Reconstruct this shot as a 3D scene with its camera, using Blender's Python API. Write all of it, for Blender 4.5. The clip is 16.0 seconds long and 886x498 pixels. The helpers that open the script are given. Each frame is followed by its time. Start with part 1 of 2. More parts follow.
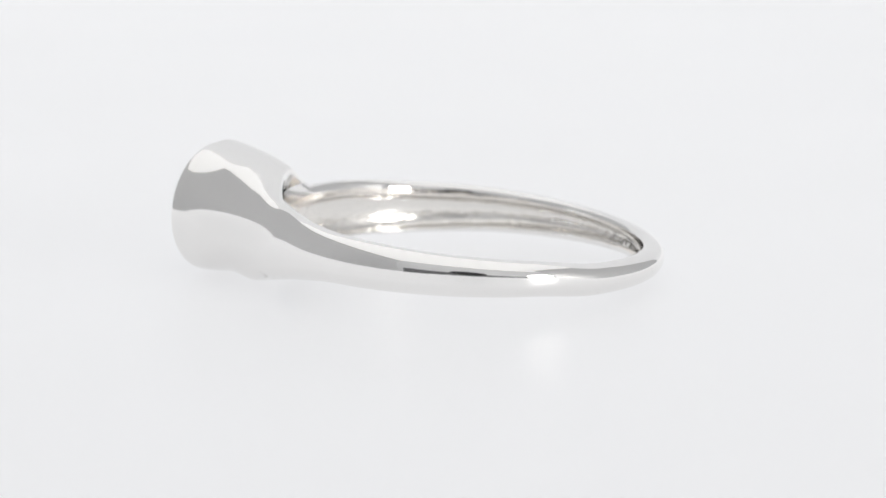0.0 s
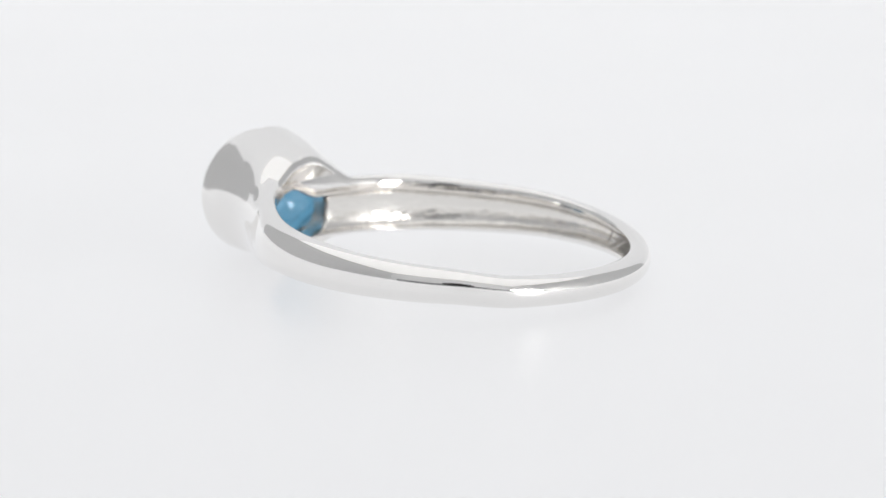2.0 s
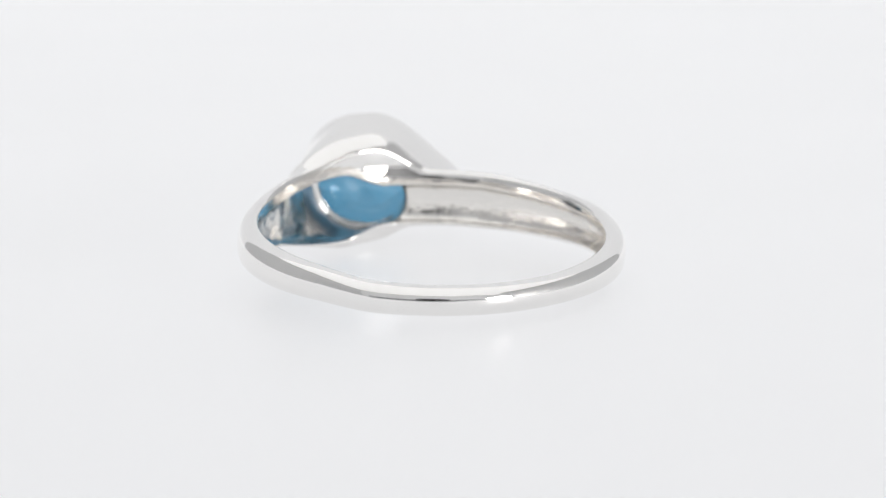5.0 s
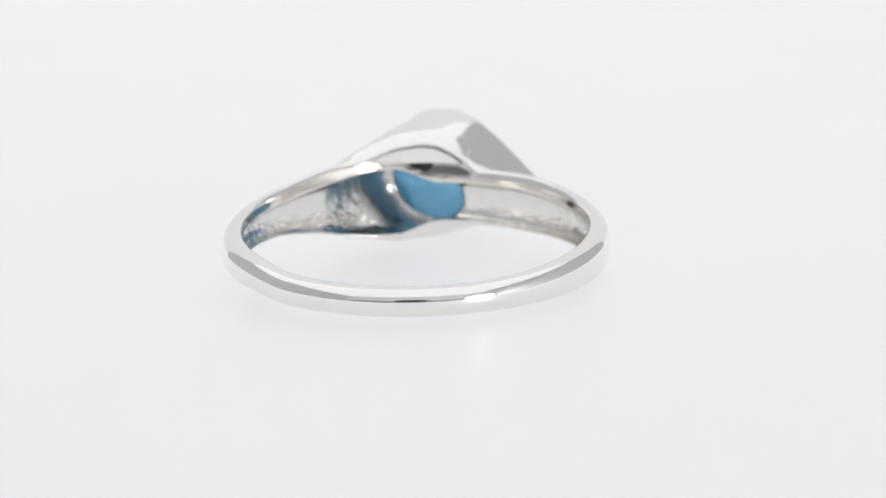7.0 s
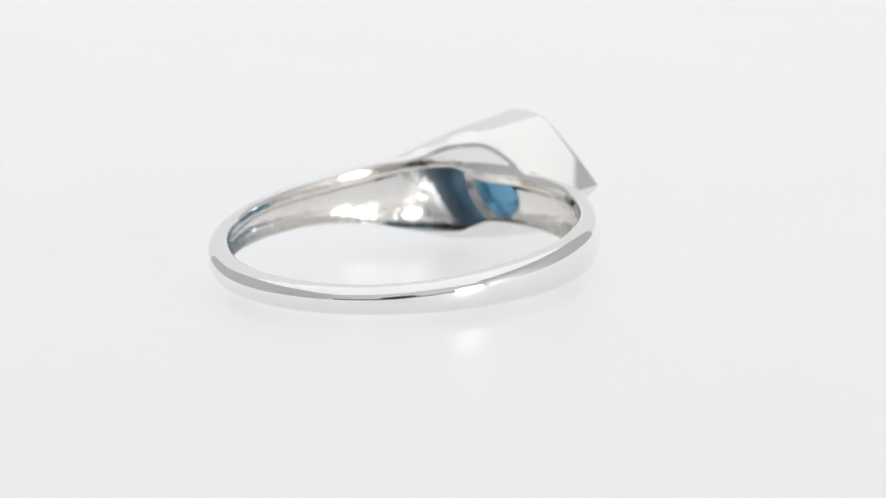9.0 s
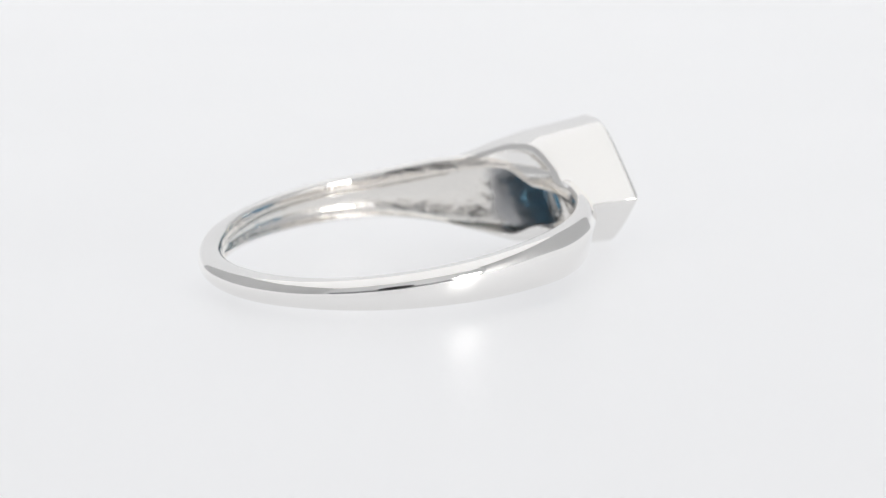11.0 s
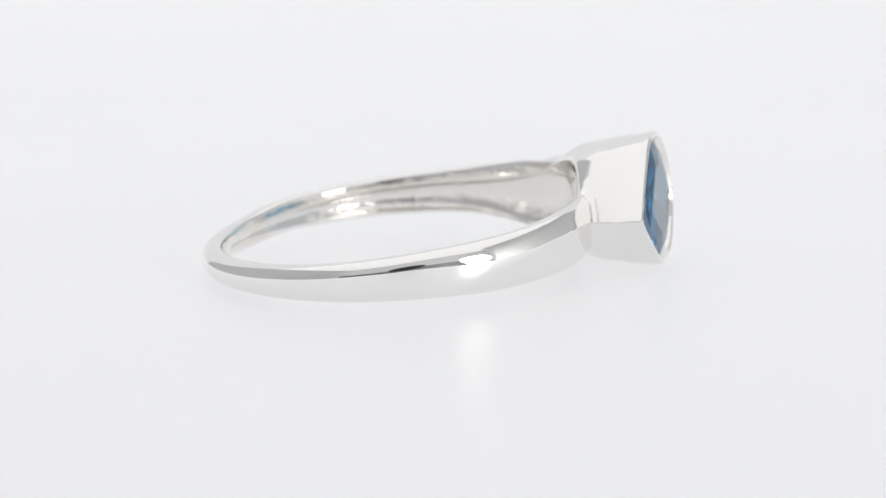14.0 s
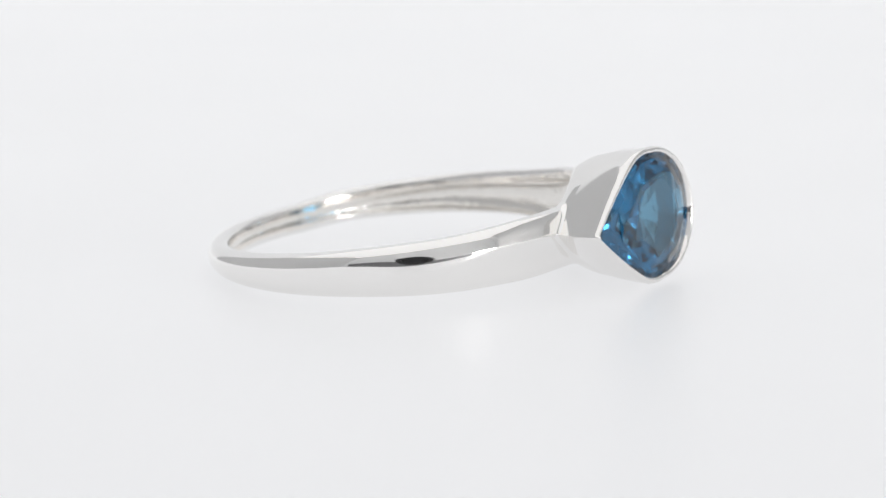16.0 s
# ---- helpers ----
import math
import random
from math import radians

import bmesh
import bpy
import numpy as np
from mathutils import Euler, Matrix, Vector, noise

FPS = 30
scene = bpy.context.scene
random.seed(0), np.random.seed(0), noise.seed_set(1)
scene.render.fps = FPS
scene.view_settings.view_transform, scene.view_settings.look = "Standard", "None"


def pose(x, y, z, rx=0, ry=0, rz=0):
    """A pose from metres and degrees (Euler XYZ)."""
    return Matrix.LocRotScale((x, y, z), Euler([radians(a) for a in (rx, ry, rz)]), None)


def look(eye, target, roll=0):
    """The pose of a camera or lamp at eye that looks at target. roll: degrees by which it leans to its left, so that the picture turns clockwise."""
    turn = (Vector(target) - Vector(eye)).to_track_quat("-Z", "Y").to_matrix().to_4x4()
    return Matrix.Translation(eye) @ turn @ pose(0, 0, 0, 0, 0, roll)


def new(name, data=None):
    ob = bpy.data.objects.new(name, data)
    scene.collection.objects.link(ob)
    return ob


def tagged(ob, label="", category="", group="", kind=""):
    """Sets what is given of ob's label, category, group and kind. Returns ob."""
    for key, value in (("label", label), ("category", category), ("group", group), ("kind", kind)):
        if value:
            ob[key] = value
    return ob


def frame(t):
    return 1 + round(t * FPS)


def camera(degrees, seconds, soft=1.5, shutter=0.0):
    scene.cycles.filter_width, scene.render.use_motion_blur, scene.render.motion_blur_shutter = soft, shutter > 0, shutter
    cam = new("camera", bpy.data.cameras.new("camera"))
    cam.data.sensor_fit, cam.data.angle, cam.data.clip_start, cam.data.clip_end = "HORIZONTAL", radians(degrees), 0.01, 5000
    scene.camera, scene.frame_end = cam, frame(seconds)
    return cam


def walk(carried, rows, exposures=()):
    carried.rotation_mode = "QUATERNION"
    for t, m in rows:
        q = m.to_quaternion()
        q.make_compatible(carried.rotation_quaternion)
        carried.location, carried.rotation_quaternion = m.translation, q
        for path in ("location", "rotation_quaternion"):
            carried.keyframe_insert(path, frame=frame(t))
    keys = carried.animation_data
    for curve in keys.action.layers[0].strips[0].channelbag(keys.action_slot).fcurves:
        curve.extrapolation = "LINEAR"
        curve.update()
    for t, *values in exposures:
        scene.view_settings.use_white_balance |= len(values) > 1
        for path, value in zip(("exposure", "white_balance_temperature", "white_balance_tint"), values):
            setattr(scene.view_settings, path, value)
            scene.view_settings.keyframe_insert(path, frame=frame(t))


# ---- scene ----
MM = 0.001
TURN0, RATE = 62.6178, 11.3050          # degrees at the start, degrees per second (clockwise from above)
TILT, LEAN = 5.2922, 2.1937          # fitted to the camera's view; the shank's back stays clear of the floor
OFF_X, OFF_Y = -0.5447, -1.9204          # ring centre from the turning axis, mm

# camera
cam = camera(18.195, 16.0, soft=1.5)
EYE = Vector((-0.00000, -0.13814, 0.03032))
ROLL = -1.6046
AIM = Vector((0.00040, 0.00027, 0.00127))
walk(cam, [(0.0, look(EYE, AIM, ROLL)), (16.0, look(EYE, AIM, ROLL))], exposures=[(0.0, 0.0), (16.0, 0.0)])
cam.data.dof.use_dof = True
cam.data.dof.focus_distance = 0.1344
cam.data.dof.aperture_fstop = 55

# world: faint grey room outside the tent
world = bpy.data.worlds.new("room")
scene.world = world
world.use_nodes = True
world.node_tree.nodes["Background"].inputs[0].default_value = (0.9, 0.95, 1.0, 1)
world.node_tree.nodes["Background"].inputs[1].default_value = 0.15


# ---- materials ----
def material(name, color, rough=0.5, metal=0.0, **more):
    m = bpy.data.materials.new(name)
    m.use_nodes = True
    b = m.node_tree.nodes["Principled BSDF"]
    b.inputs["Base Color"].default_value = (*color, 1)
    b.inputs["Roughness"].default_value = rough
    b.inputs["Metallic"].default_value = metal
    for key, value in more.items():
        b.inputs[key.replace("_", " ")].default_value = value
    return m


def varied(m, scale, amount, bump=0.0, bump_scale=None, size=0.0001, stretch=1.0):
    """Noise in the roughness and a fine relief, scale per metre."""
    t = m.node_tree
    b = t.nodes["Principled BSDF"]
    co = t.nodes.new("ShaderNodeTexCoord")
    n = t.nodes.new("ShaderNodeTexNoise")
    n.inputs["Scale"].default_value = scale
    n.inputs["Detail"].default_value = 4
    t.links.new(co.outputs["Object"], n.inputs["Vector"])
    r = t.nodes.new("ShaderNodeMapRange")
    base = b.inputs["Roughness"].default_value
    r.inputs["To Min"].default_value, r.inputs["To Max"].default_value = max(0, base - amount), base + amount
    t.links.new(n.outputs["Fac"], r.inputs["Value"])
    t.links.new(r.outputs["Result"], b.inputs["Roughness"])
    if bump:
        k = t.nodes.new("ShaderNodeTexNoise")
        k.inputs["Scale"].default_value = bump_scale or scale
        k.inputs["Detail"].default_value = 3
        mp = t.nodes.new("ShaderNodeMapping")
        mp.inputs["Scale"].default_value = (1, 1, stretch)
        t.links.new(co.outputs["Object"], mp.inputs["Vector"])
        t.links.new(mp.outputs["Vector"], k.inputs["Vector"])
        u = t.nodes.new("ShaderNodeBump")
        u.inputs["Strength"].default_value = bump
        u.inputs["Distance"].default_value = size
        t.links.new(k.outputs["Fac"], u.inputs["Height"])
        t.links.new(u.outputs["Normal"], b.inputs["Normal"])
    return m


silver = varied(material("polished_silver", (0.93, 0.92, 0.905), 0.05, 1.0), 900, 0.02, 0.4, 170, 0.00006)
satin = varied(material("satin_silver", (0.86, 0.825, 0.78), 0.13, 1.0), 700, 0.06, 0.26, 700, 0.0002, 3.0)
cast = varied(material("cast_silver", (0.88, 0.86, 0.83), 0.17, 1.0), 900, 0.08, 0.55, 1700, 0.00012, 1.5)
topaz = material("blue_topaz", (0.026, 0.175, 0.37), 0.0, 0.0, IOR=1.62, Transmission_Weight=1.0)
# back facets paler than the crown: mirrored light put into their colour
topaz_back = varied(material("topaz_painted_light", (0.74, 0.86, 0.93), 0.02, 0.0, IOR=1.62, Transmission_Weight=0.95), 900, 0.04)
# the sheet's glow is added to thin the shadow under the ring
paper = varied(material("acrylic_added_glow", (0.29, 0.294, 0.298), 0.38, 0.0, Specular_IOR_Level=0.4, Emission_Color=(0.98, 0.982, 1.0, 1), Emission_Strength=0.556), 40, 0.05)
cloth = varied(material("white_tent_cloth", (0.80, 0.805, 0.81), 0.8), 300, 0.1)
grey = varied(material("grey_tent_cloth", (0.62, 0.622, 0.627), 0.8), 300, 0.1)
slate = varied(material("slate_card", (0.17, 0.17, 0.175), 0.7), 200, 0.1)
black = varied(material("black_plastic", (0.015, 0.015, 0.016), 0.4), 200, 0.1)
glow = material("lit_diffuser", (0.8, 0.8, 0.8), 0.6, 0.0, Emission_Color=(1.0, 0.99, 0.97, 1), Emission_Strength=0.455)
bulb = material("lamp_glow", (0.8, 0.8, 0.8), 0.6, 0.0, Emission_Color=(1.0, 0.98, 0.95, 1), Emission_Strength=11.0)


def part(name, bm, mat, parent=None, label=""):
    me = bpy.data.meshes.new(name)
    bm.to_mesh(me)
    bm.free()
    me.materials.append(mat)
    ob = new(name, me)
    if parent:
        ob.parent = parent
    return tagged(ob, label)


def box(x0, x1, y0, y1, z0, z1):
    bm = bmesh.new()
    bmesh.ops.create_cube(bm, size=1, matrix=Matrix.LocRotScale(((x0 + x1) / 2, (y0 + y1) / 2, (z0 + z1) / 2), None, (x1 - x0, y1 - y0, z1 - z0)))
    return bm


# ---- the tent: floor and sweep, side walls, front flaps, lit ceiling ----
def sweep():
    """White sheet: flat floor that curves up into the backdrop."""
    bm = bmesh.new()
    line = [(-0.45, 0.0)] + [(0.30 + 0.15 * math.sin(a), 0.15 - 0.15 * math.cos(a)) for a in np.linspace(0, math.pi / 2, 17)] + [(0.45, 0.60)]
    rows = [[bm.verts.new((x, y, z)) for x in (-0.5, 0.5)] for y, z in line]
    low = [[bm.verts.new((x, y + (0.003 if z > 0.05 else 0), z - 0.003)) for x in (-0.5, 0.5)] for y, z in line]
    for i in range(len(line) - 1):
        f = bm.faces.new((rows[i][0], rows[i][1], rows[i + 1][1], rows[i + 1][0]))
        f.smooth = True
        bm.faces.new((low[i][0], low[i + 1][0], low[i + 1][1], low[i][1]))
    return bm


floor = tagged(part("floor", sweep(), paper), "seamless glossy white acrylic sheet curving up behind, glow added", "backdrop", kind="structure")
tagged(part("ceiling", box(-0.5, 0.5, -0.47, 0.5, 0.60, 0.604), glow), "evenly lit white diffuser overhead", "diffuser", kind="structure")
tagged(part("wall_south", box(-0.5, 0.5, -0.474, -0.470, 0.0005, 0.60), cloth), "white cloth front wall of a light tent", "tent wall", kind="structure")
for side, name in ((-1, "wall_west"), (1, "wall_east")):
    x0, x1 = sorted((side * 0.50, side * 0.504))
    tagged(part(name, box(x0, x1, -0.47, 0.45, 0.0005, 0.60), cloth), "white cloth side wall of a light tent", "tent wall", kind="structure")
for x0, y0, name in ((-0.25, -0.31, "screen"), (0.25, -0.21, "screen")):
    tagged(part(name, box(x0 - 0.002, x0 + 0.002, y0, 0.29, 0.0, 0.36), grey), "upright grey cloth screen standing on the white sheet", "screen", "screens beside the ring")
# made-up board, out of view, so that the silver mirrors a dark strip
tagged(part("board", box(-0.212, 0.22, -0.30, -0.296, 0.0, 0.05), slate), "low grey board, added for the dark strip mirrored in the ring", "board")


def lens_barrel():
    """Short black barrel with a stepped rim just behind the eye."""
    bm = bmesh.new()
    line = [(0.0, 0.014), (0.014, 0.012), (0.016, 0.004), (0.0235, 0.004), (0.025, 0.006), (0.025, 0.09), (0.0, 0.09)]
    n = 40
    rings = [[bm.verts.new((r * math.cos(2 * math.pi * i / n), r * math.sin(2 * math.pi * i / n), z)) for i in range(n)] if r else [bm.verts.new((0, 0, z))] for r, z in line]
    for a, b in zip(rings, rings[1:]):
        for i in range(n):
            j = (i + 1) % n
            if len(a) == 1:
                bm.faces.new((a[0], b[i], b[j]))
            elif len(b) == 1:
                bm.faces.new((a[i], b[0], a[j]))
            else:
                bm.faces.new((a[i], b[i], b[j], a[j]))
    bmesh.ops.recalc_face_normals(bm, faces=bm.faces)
    return bm


barrel = tagged(part("camera_lens", lens_barrel(), black), "black lens barrel facing the ring, seen mirrored", "lens")
barrel.matrix_world = look(EYE, AIM, 0)
lamp = tagged(new("spot_lamp"), "small bright round lamp on a black foot", "lamp")
lamp.location = (0.15, -0.186, 0.0)
bm = bmesh.new()
bmesh.ops.create_uvsphere(bm, u_segments=64, v_segments=32, radius=0.033, matrix=pose(0, 0, 0.040))
part("bulb", bm, bulb, lamp, "glowing white globe")
bm = bmesh.new()
bmesh.ops.create_cone(bm, cap_ends=True, segments=24, radius1=0.018, radius2=0.013, depth=0.011, matrix=pose(0, 0, 0.0055))
part("foot", bm, black, lamp, "black plastic foot")


# ---- the ring: sizes in mm, head towards +y, tip of the stone towards +x ----
# RI, RO: inner and outer radius of the shank; HB, HA, HS: its half height at the back and at either shoulder;
# HF, X0, DE: distance, offset and turn of the head; W, L, BU: width, length and bulge of the pear; K, KQ: how the bezel draws in
P = dict(RI=8.600, RO=9.750, HB=0.740, HA=1.540, HS=2.380, HF=13.433, W=3.387, L=5.512, K=0.057, X0=-2.221, RB=0.984, FB=173.146, FR=55.000, FA=150.000, SQ=0.054, BU=0.251, FC=30.000, KB=3.000, DE=9.000, G=0.360, PI=17.000, KQ=0.033)


def smin(a,b,k):
    """Smooth union of two distances."""
    h=np.clip(0.5+0.5*(b-a)/k,0,1)
    return b+(a-b)*h-k*h*(1-h)


def smax(a,b,k):
    return -smin(-a,-b,k)


def radians_of(a):
    return a*np.pi/180


def step(a,b,x):
    u=np.clip((x-a)/(b-a),0,1)
    return u*u*(3-2*u)


def pear(x,z,r1,r2,h):
    """Distance to a pear outline: a large and a small circle with straight flanks."""
    z=np.abs(z)
    b=min((r1-r2)/h,0.97)
    a=np.sqrt(1-b*b)
    k=-b*z+a*x
    d=a*z+b*x-r1
    d=np.where(k<0,np.hypot(z,x)-r1,d)
    return np.where(k>a*h,np.hypot(z,x-h)-r2,d)


def to_head(x,y,p):
    """Coordinates along and out of the head."""
    c,n=np.cos(np.radians(p['DE'])),np.sin(np.radians(p['DE']))
    u,v=x-p['X0'],y-p['HF']
    return u*c-v*n, p['HF']+v*c+u*n


def cone(x,y,z,p,wall,draft,shear):
    """Distance to the pear drawn in towards the finger; wall: thickness taken off."""
    xs,yh=to_head(x,y,p)
    s=p['HF']-yh
    xs=xs+shear*s
    d=pear(xs,z,p['W']-wall,0.14 if wall==0 else 0.12,p['L']-0.14-1.1*wall)
    u=np.clip(xs/p['L'],0,1)
    d=d-p['BU']*4*u*(1-u)
    g=0.0 if wall else p['KQ']
    return (d+draft*s+g*s*np.abs(s))/np.sqrt(1+(draft+2*g*np.abs(s))**2)


def body_bezel(x,y,z,p=P):
    return cone(x,y,z,p,0,p['K'],0)


def heights(f,p):
    """Half height of the shank at f degrees from the head, with its two shoulder ramps."""
    b=np.where(f<0,np.clip((p['FB']+f)/(p['FB']-p['FC']),0,1)**1.35,1.0)*(1-step(-24,-9,f))
    a=np.where(f>0,np.clip((p['FA']-f)/(p['FA']-25),0,1)**1.3,step(75,25,-f))
    return a,b,p['HB']+(p['HA']-p['HB'])*a+(p['HS']-p['HA'])*b


def band_height(x,y,z):
    """Height above the middle plane of the band, which lies a little below that of the head."""
    return z+0.17+0.012*y+0.15*step(2,8,y)-0.2*step(-3.5,-6.5,x)


def rounded_ridge(f,b,v):
    """How far the outside falls back at v mm from the ridge: a crease at the tip side, rounder elsewhere."""
    k=np.where(f>0,0.06+0.9*step(30,75,f),0.85+0.25*b)
    v=np.abs(v)
    return np.where(v<k,v*v/(2*k),v-k/2)


def outside(x,y,z,p=P):
    """Distance to the shank and bezel as if solid."""
    r=np.hypot(x,y/(1+p['SQ']))
    f=np.degrees(np.arctan2(x,y))
    a,b,h=heights(f,p)
    zb=band_height(x,y,z)
    upper=step(-1,1,z)
    ro=p['RO']+p['RB']*np.where(f<0,step(p['FR'],20,-f),1.0)*(1-step(-26,0,f))
    pitch=np.tan(np.radians(p['PI']))
    out=(r-ro+pitch*rounded_ridge(f,b,zb-0.02+0.15*step(-45,-80,f)*step(-175,-95,f)-0.2*step(95,180,np.abs(f))-0.08*step(5,40,f)-0.55*step(65,28,f)*step(-5,10,f)))*np.cos(np.radians(p['PI']))
    flare=np.where(f<0,0.0,0.9*p['G']*a*np.clip(r-p['RI'],0,1.4))
    thin=0.45*step(-52,-28,f)*(1-step(-18,-8,f))
    band=smax(out,np.abs(zb)-h-flare+thin*step(-0.5,0.5,zb),0.75)
    bz=smax(body_bezel(x,y,z,p),6.5-y,0.3)
    return smin(band,bz,0.2+p['KB']*(0.6+0.4*upper)*step(1.5,-3.0,x)*(0.5+0.5*step(p['RI'],p['RI']+1.4,r)))


def cavity(x,y,z,p=P):
    """The channel scooped out of the inside of the band, wide on the blunt side, and the room under the stone."""
    r=np.hypot(x,y/(1+p['SQ']))
    f=np.degrees(np.arctan2(x,y))
    h=heights(f,p)[2]
    zc=band_height(x,y,z)+0.22*step(-4,7,y)+0.2*step(-3.5,-6.5,x)
    wide=0.85*h-0.26
    deep=p['RI']+0.62*(1-step(95,160,np.abs(f)))+0.9*step(52,30,-f)*(1-step(-26,-8,f))
    channel=smax(r-deep+0.25*(zc/wide)**2,np.abs(zc)-wide,0.4)
    yh=to_head(x,y,p)[1]
    under=smin(body_bezel(x,y,z,p)+0.6,smax(smax(outside(x,y,z,p)+0.5,x+2.5,0.5),-6.4-x,0.6),0.3)
    under=smax(under,x+0.3+0.35*zc*zc,0.3)
    room=smax(smax(under,yh-p['HF']+1.95,0.15),p['RI']+0.55-r,0.3)
    return smin(channel,room,0.4)


def body(x,y,z,p=P):
    """Distance to the whole silver body: shank, bezel, finger hole, stone seat and cavity."""
    r=np.hypot(x,y/(1+p['SQ']))
    yh=to_head(x,y,p)[1]
    d=smax(outside(x,y,z,p),yh-p['HF'],0.34)
    d=smax(d,p['RI']+np.clip(0.07*band_height(x,y,z)**2,0,0.25)-r,0.3)
    d=smax(d,-smax(cone(x,y,z,p,0.28,0.44,0.02),p['HF']-2.1-yh,0.1),0.12)
    return smax(d,-cavity(x,y,z,p),0.14)


def nets(fn,lo,hi,c):
    """A quad mesh of the surface where fn is zero, on a grid of cell c, with its normals."""
    ax=[np.arange(l,g+c,c) for l,g in zip(lo,hi)]
    X,Y,Z=np.meshgrid(*ax,indexing='ij')
    V=fn(X,Y,Z).astype(np.float32)
    S=V<0
    n=[len(q) for q in ax]
    tot=np.zeros([k-1 for k in n],np.int8)
    for i in (0,1):
        for j in (0,1):
            for k in (0,1):
                tot+=S[i:n[0]-1+i,j:n[1]-1+j,k:n[2]-1+k]
    act=(tot>0)&(tot<8)
    idx=-np.ones(act.shape,int); ijk=np.argwhere(act); idx[act]=np.arange(len(ijk))
    P_=np.zeros((len(ijk),3)); C=np.zeros(len(ijk))
    cs=[(i,j,k) for i in (0,1) for j in (0,1) for k in (0,1)]
    for a in cs:
        for ax_ in range(3):
            if a[ax_]: continue
            b=list(a); b[ax_]=1
            va=V[tuple((ijk+np.array(a)).T)]; vb=V[tuple((ijk+np.array(b)).T)]
            m=(va<0)!=(vb<0)
            t=np.where(m,va/np.where(m,va-vb,1),0)
            pt=np.repeat(np.array(a,float)[None],len(ijk),0); pt[:,ax_]=t
            P_+=np.where(m[:,None],pt,0); C+=m
    P_=(ijk+P_/C[:,None])*c+np.array(lo)
    quads=[]
    for ax_ in range(3):
        o=[q for q in range(3) if q!=ax_]
        sl=[slice(1,-1)]*3; sl[ax_]=slice(0,-1)
        s0=S[tuple(sl)]; sl2=list(sl); sl2[ax_]=slice(1,None); s1=S[tuple(sl2)]
        e=np.argwhere(s0!=s1)
        base=e.copy(); base[:,o[0]]+=1; base[:,o[1]]+=1
        flip=s0[tuple(e.T)]
        def at(d0,d1):
            q=base.copy(); q[:,o[0]]-=d0; q[:,o[1]]-=d1
            return idx[tuple(q.T)]
        q=np.stack([at(1,1),at(0,1),at(0,0),at(1,0)],1)
        if ax_==1: flip=~flip
        q=np.where(flip[:,None],q,q[:,::-1])
        quads.append(q)
    F=np.concatenate(quads)
    def grad(p,e=0.01):
        g=np.stack([fn(*(p+e*np.eye(3)[i]).T)-fn(*(p-e*np.eye(3)[i]).T) for i in range(3)],1)/(2*e)
        return g
    for _ in range(4):
        g=grad(P_); v=fn(*P_.T)
        st=g*(v/np.maximum((g*g).sum(1),0.05))[:,None]
        ln=np.linalg.norm(st,axis=1,keepdims=True)
        P_-=st*np.minimum(1,0.5*c/np.maximum(ln,1e-9))
    g=grad(P_); N=g/np.linalg.norm(g,axis=1,keepdims=True)
    return P_,F,N


def painted_reflection(m, spot):
    """Painted dark reflection in the unpolished room under the stone; dull, soft, uneven edge."""
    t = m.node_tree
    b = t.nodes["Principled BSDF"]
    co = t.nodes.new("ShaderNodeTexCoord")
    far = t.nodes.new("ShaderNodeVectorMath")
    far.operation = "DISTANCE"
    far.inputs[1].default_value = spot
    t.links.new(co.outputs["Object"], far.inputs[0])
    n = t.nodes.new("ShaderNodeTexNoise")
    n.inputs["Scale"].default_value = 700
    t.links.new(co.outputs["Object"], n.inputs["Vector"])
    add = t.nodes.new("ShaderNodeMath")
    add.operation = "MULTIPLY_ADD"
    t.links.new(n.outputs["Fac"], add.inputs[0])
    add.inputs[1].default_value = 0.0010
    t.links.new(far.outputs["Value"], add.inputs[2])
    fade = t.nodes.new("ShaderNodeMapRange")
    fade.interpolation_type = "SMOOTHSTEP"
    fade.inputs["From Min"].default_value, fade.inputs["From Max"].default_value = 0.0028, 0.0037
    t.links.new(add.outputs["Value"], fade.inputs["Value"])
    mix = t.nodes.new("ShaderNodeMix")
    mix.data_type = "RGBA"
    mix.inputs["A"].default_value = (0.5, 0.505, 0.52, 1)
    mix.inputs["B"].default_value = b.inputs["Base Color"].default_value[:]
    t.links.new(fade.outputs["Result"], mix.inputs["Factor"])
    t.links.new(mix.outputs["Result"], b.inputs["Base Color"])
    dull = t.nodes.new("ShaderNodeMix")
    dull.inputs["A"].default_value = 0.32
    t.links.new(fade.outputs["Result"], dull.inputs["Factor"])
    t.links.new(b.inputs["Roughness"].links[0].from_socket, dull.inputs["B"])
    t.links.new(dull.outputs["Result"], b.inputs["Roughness"])


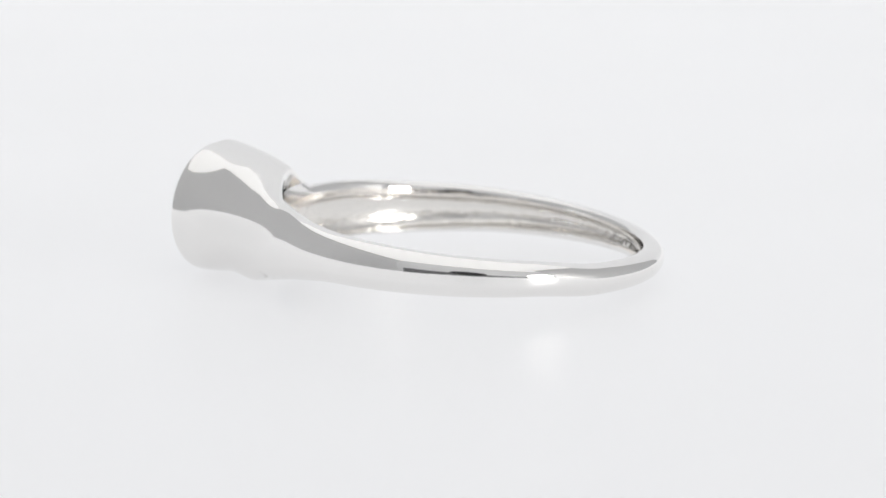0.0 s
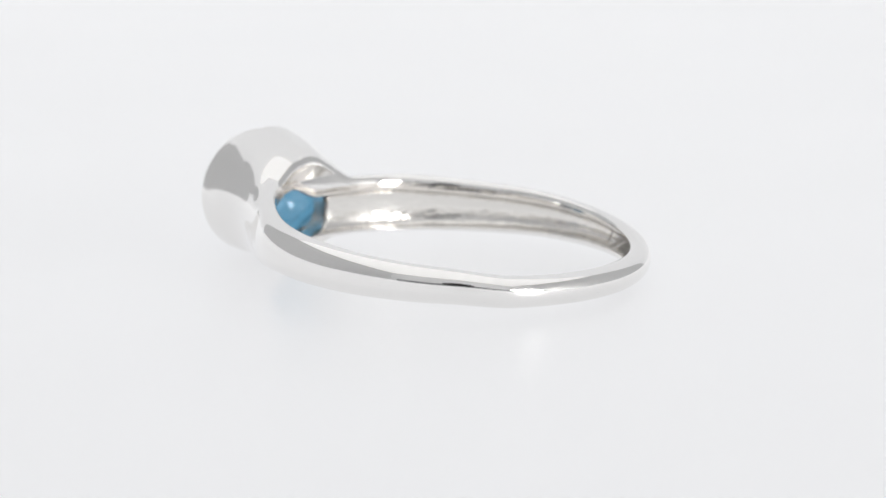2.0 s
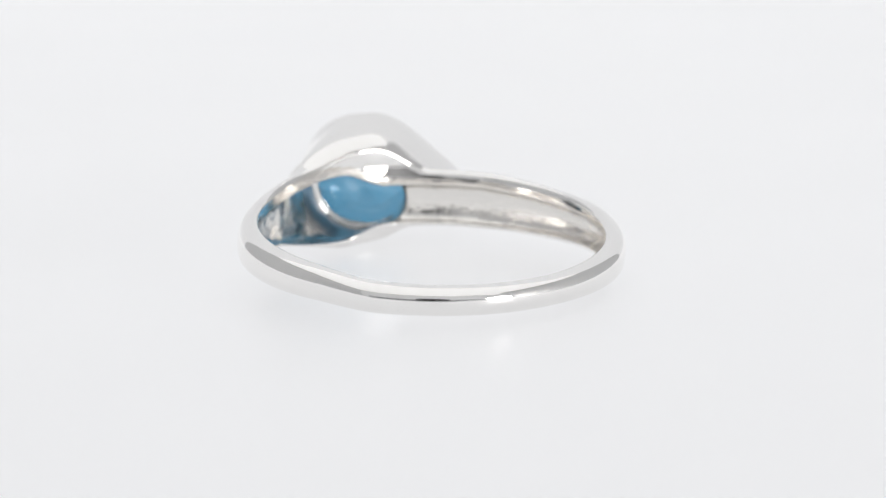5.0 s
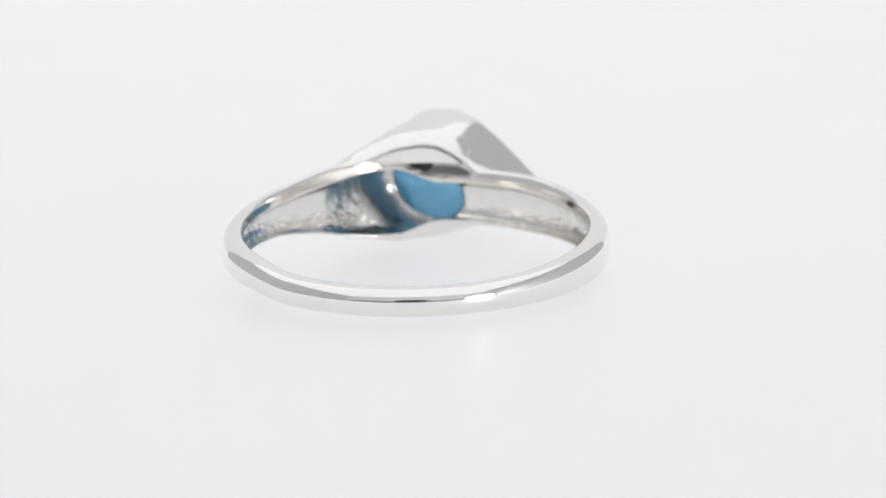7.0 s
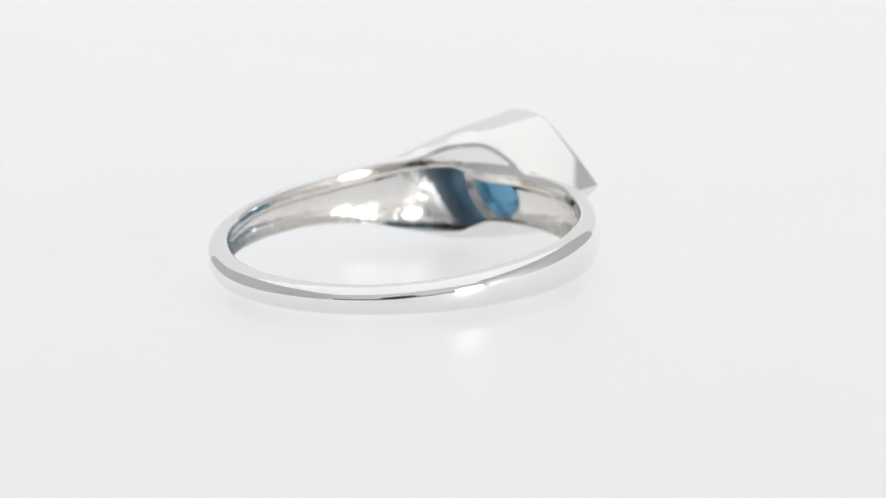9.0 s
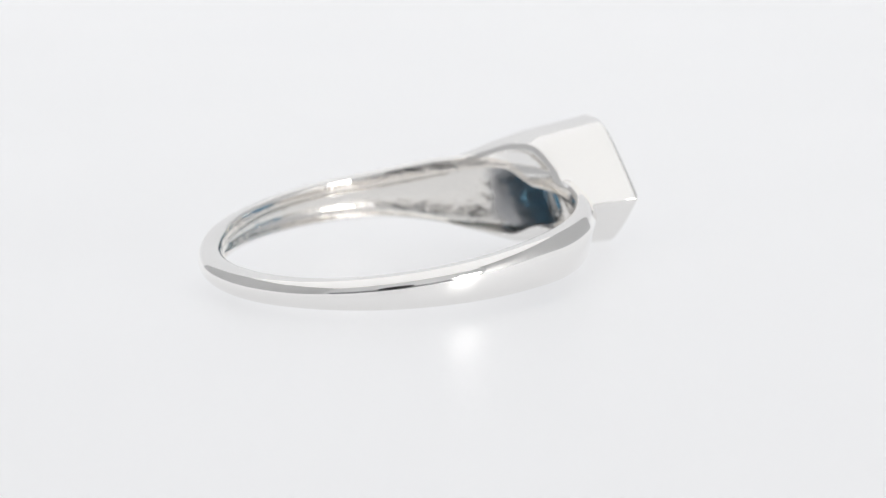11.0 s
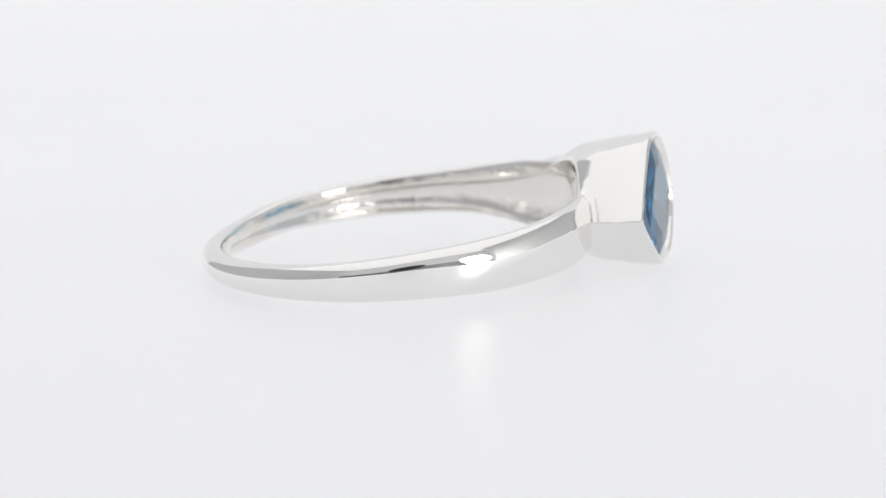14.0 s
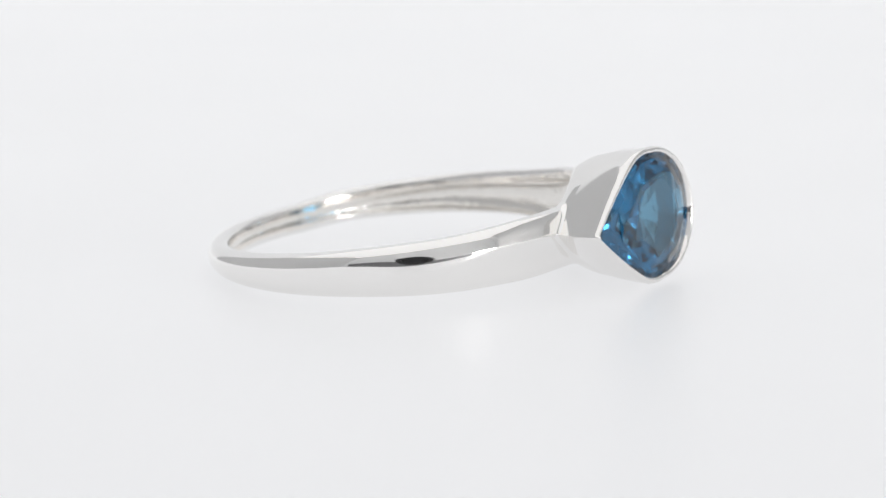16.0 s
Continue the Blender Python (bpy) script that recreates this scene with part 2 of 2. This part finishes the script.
def ring_parts():
    """The silver body as one smooth surface, cut into shank, setting and lip; the stone; all resting on the floor."""
    pts, quads, nrm = nets(body, (-11.5, -11, -4.2), (11.5, 14.6, 4.2), 0.09)
    turn = np.array((pose(0, 0, 0, TILT, 0, 0) @ pose(0, 0, 0, 0, LEAN, 0)).to_3x3())
    low = (pts @ turn.T)[:, 2].min()

    def placed(p):
        return (p @ turn.T + np.array([OFF_X, OFF_Y, -low])) * MM

    painted_reflection(cast, placed(np.array([[-3.6, 10.3, -0.3]]))[0])
    ring = new("ring")
    ring.empty_display_size = 0.005
    tagged(ring, "polished silver ring with blue pear stone lying on white acrylic", "ring")
    c = pts[quads].mean(1)
    r = np.hypot(c[:, 0], c[:, 1] / (1 + P["SQ"]))
    zb = band_height(*c.T)
    inner = r < P["RI"] + np.clip(0.07 * zb ** 2, 0, 0.25) + 0.12
    wide = heights(np.degrees(np.arctan2(c[:, 0], c[:, 1])), P)[2]
    inner &= np.abs(zb) < wide - 0.32
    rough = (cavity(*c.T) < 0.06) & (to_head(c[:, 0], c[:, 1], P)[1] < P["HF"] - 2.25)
    cup = (c[:, 1] > 8.0) & (np.abs(c[:, 0] - P["X0"]) < 5) & ((body_bezel(*c.T) < 0.25)) & ~inner
    lip = cup & (c[:, 1] > P["HF"] - 0.3)
    for name, sel, label in (("shank", ~cup, ""), ("bezel", cup & ~lip, "flared pear-shaped silver bezel"), ("bezel_lip", lip, "thin polished silver lip")):
        ids = quads[sel]
        used, inv = np.unique(ids, return_inverse=True)
        me = bpy.data.meshes.new(name)
        me.from_pydata(placed(pts[used]).tolist(), [], inv.reshape(-1, 4).tolist())
        me.materials.append(silver)
        me.materials.append(satin)
        me.materials.append(cast)
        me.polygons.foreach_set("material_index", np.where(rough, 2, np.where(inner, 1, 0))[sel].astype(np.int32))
        me.polygons.foreach_set("use_smooth", np.ones(len(ids), bool))
        me.update()
        me.normals_split_custom_set_from_vertices((nrm[used] @ turn.T).tolist())
        ob = new(name, me)
        ob.parent = ring
        tagged(ob, label)
    crown, pavilion = stone()
    for bm in (crown, pavilion):
        for v in bm.verts:
            v.co = Vector(placed(np.array(v.co)[None])[0])
    gem = part("gemstone", crown, topaz, ring, "deep blue faceted pear-shaped stone")
    part("pavilion", pavilion, topaz_back, gem, "underside of the stone, pale blue with mirrored light painted in")
    return ring


def outline(shrink, n=24):
    """Points of the pear outline at the face, drawn in by shrink mm, starting at the tip: (along, across)."""
    out = []
    for i in range(n):
        a = 2 * math.pi * i / n
        near, far = 0.0, 9.0
        for _ in range(30):
            mid = (near + far) / 2
            x, y = from_head(mid * math.cos(a), P["HF"])
            d = float(cone(np.array(x), np.array(y), np.array(mid * math.sin(a)), P, 0, P["K"], 0)) + shrink
            near, far = (mid, far) if d < 0 else (near, mid)
        out.append((near * math.cos(a), near * math.sin(a)))
    return out


def from_head(u, y):
    c, n = math.cos(math.radians(P["DE"])), math.sin(math.radians(P["DE"]))
    w = y - P["HF"]
    return P["X0"] + u * c + w * n, P["HF"] - u * n + w * c


def stone():
    """Pear brilliant: crown (table, star, bezel and girdle facets) and pavilion (two rows of facets)."""
    n = 12
    g = outline(0.33, 2 * n)
    cx = 0.7
    f = P["HF"]

    def ring_of(bm, points, k, y):
        return [bm.verts.new((*from_head(cx + (x - cx) * k, y), z * k)) for x, z in points]

    even, odd = g[0::2], g[1::2]
    crown = bmesh.new()
    girdle = ring_of(crown, g, 1.0, f - 0.42)
    base = ring_of(crown, g, 1.0, f - 0.52)
    mid = ring_of(crown, odd, 0.82, f - 0.10)
    table = ring_of(crown, even, 0.60, f + 0.08)
    crown.faces.new(table)
    for i in range(n):
        j = (i + 1) % n
        crown.faces.new((table[i], mid[i], table[j]))
        crown.faces.new((mid[i - 1], girdle[2 * i], mid[i], table[i]))
        crown.faces.new((mid[i], girdle[2 * i], girdle[2 * i + 1]))
        crown.faces.new((mid[i], girdle[2 * i + 1], girdle[(2 * i + 2) % (2 * n)]))
        for a, b in ((2 * i, 2 * i + 1), (2 * i + 1, (2 * i + 2) % (2 * n))):
            crown.faces.new((girdle[a], base[a], base[b], girdle[b]))
    pavilion = bmesh.new()
    rim = ring_of(pavilion, g, 1.0, f - 0.52)
    waist = ring_of(pavilion, odd, 0.72, f - 1.55)
    low = ring_of(pavilion, even, 0.42, f - 2.25)
    culet = pavilion.verts.new((*from_head(cx - 0.4, f - 2.75), 0))
    for i in range(n):
        j = (i + 1) % n
        pavilion.faces.new((waist[i - 1], rim[2 * i], waist[i], low[i]))
        pavilion.faces.new((waist[i], rim[2 * i + 1], rim[2 * i]))
        pavilion.faces.new((waist[i], rim[(2 * i + 2) % (2 * n)], rim[2 * i + 1]))
        pavilion.faces.new((low[i], waist[i], low[j]))
        pavilion.faces.new((low[i], culet, low[j]))
    core = Vector((*from_head(cx, f - 0.9), 0))
    for bm in (crown, pavilion):
        bm.normal_update()
        for face in bm.faces:
            if face.normal.dot(face.calc_center_median() - core) < 0:
                face.normal_flip()
    return crown, pavilion


ring = ring_parts()


def motions():
    # the ring turns; small sideways shifts fit its outline to the camera's view
    view_shift = ((0.0, 1.5, 4.0, 7.0, 11.5, 14.0, 16.0), (-0.05, 0.02, 0.18, 0.12, 0.07, 0.07, -0.18))
    walk(ring, [(float(t), pose(float(np.interp(t, *view_shift)) * MM, 0, 0, 0, 0, TURN0 - RATE * t)) for t in range(17)])


motions()
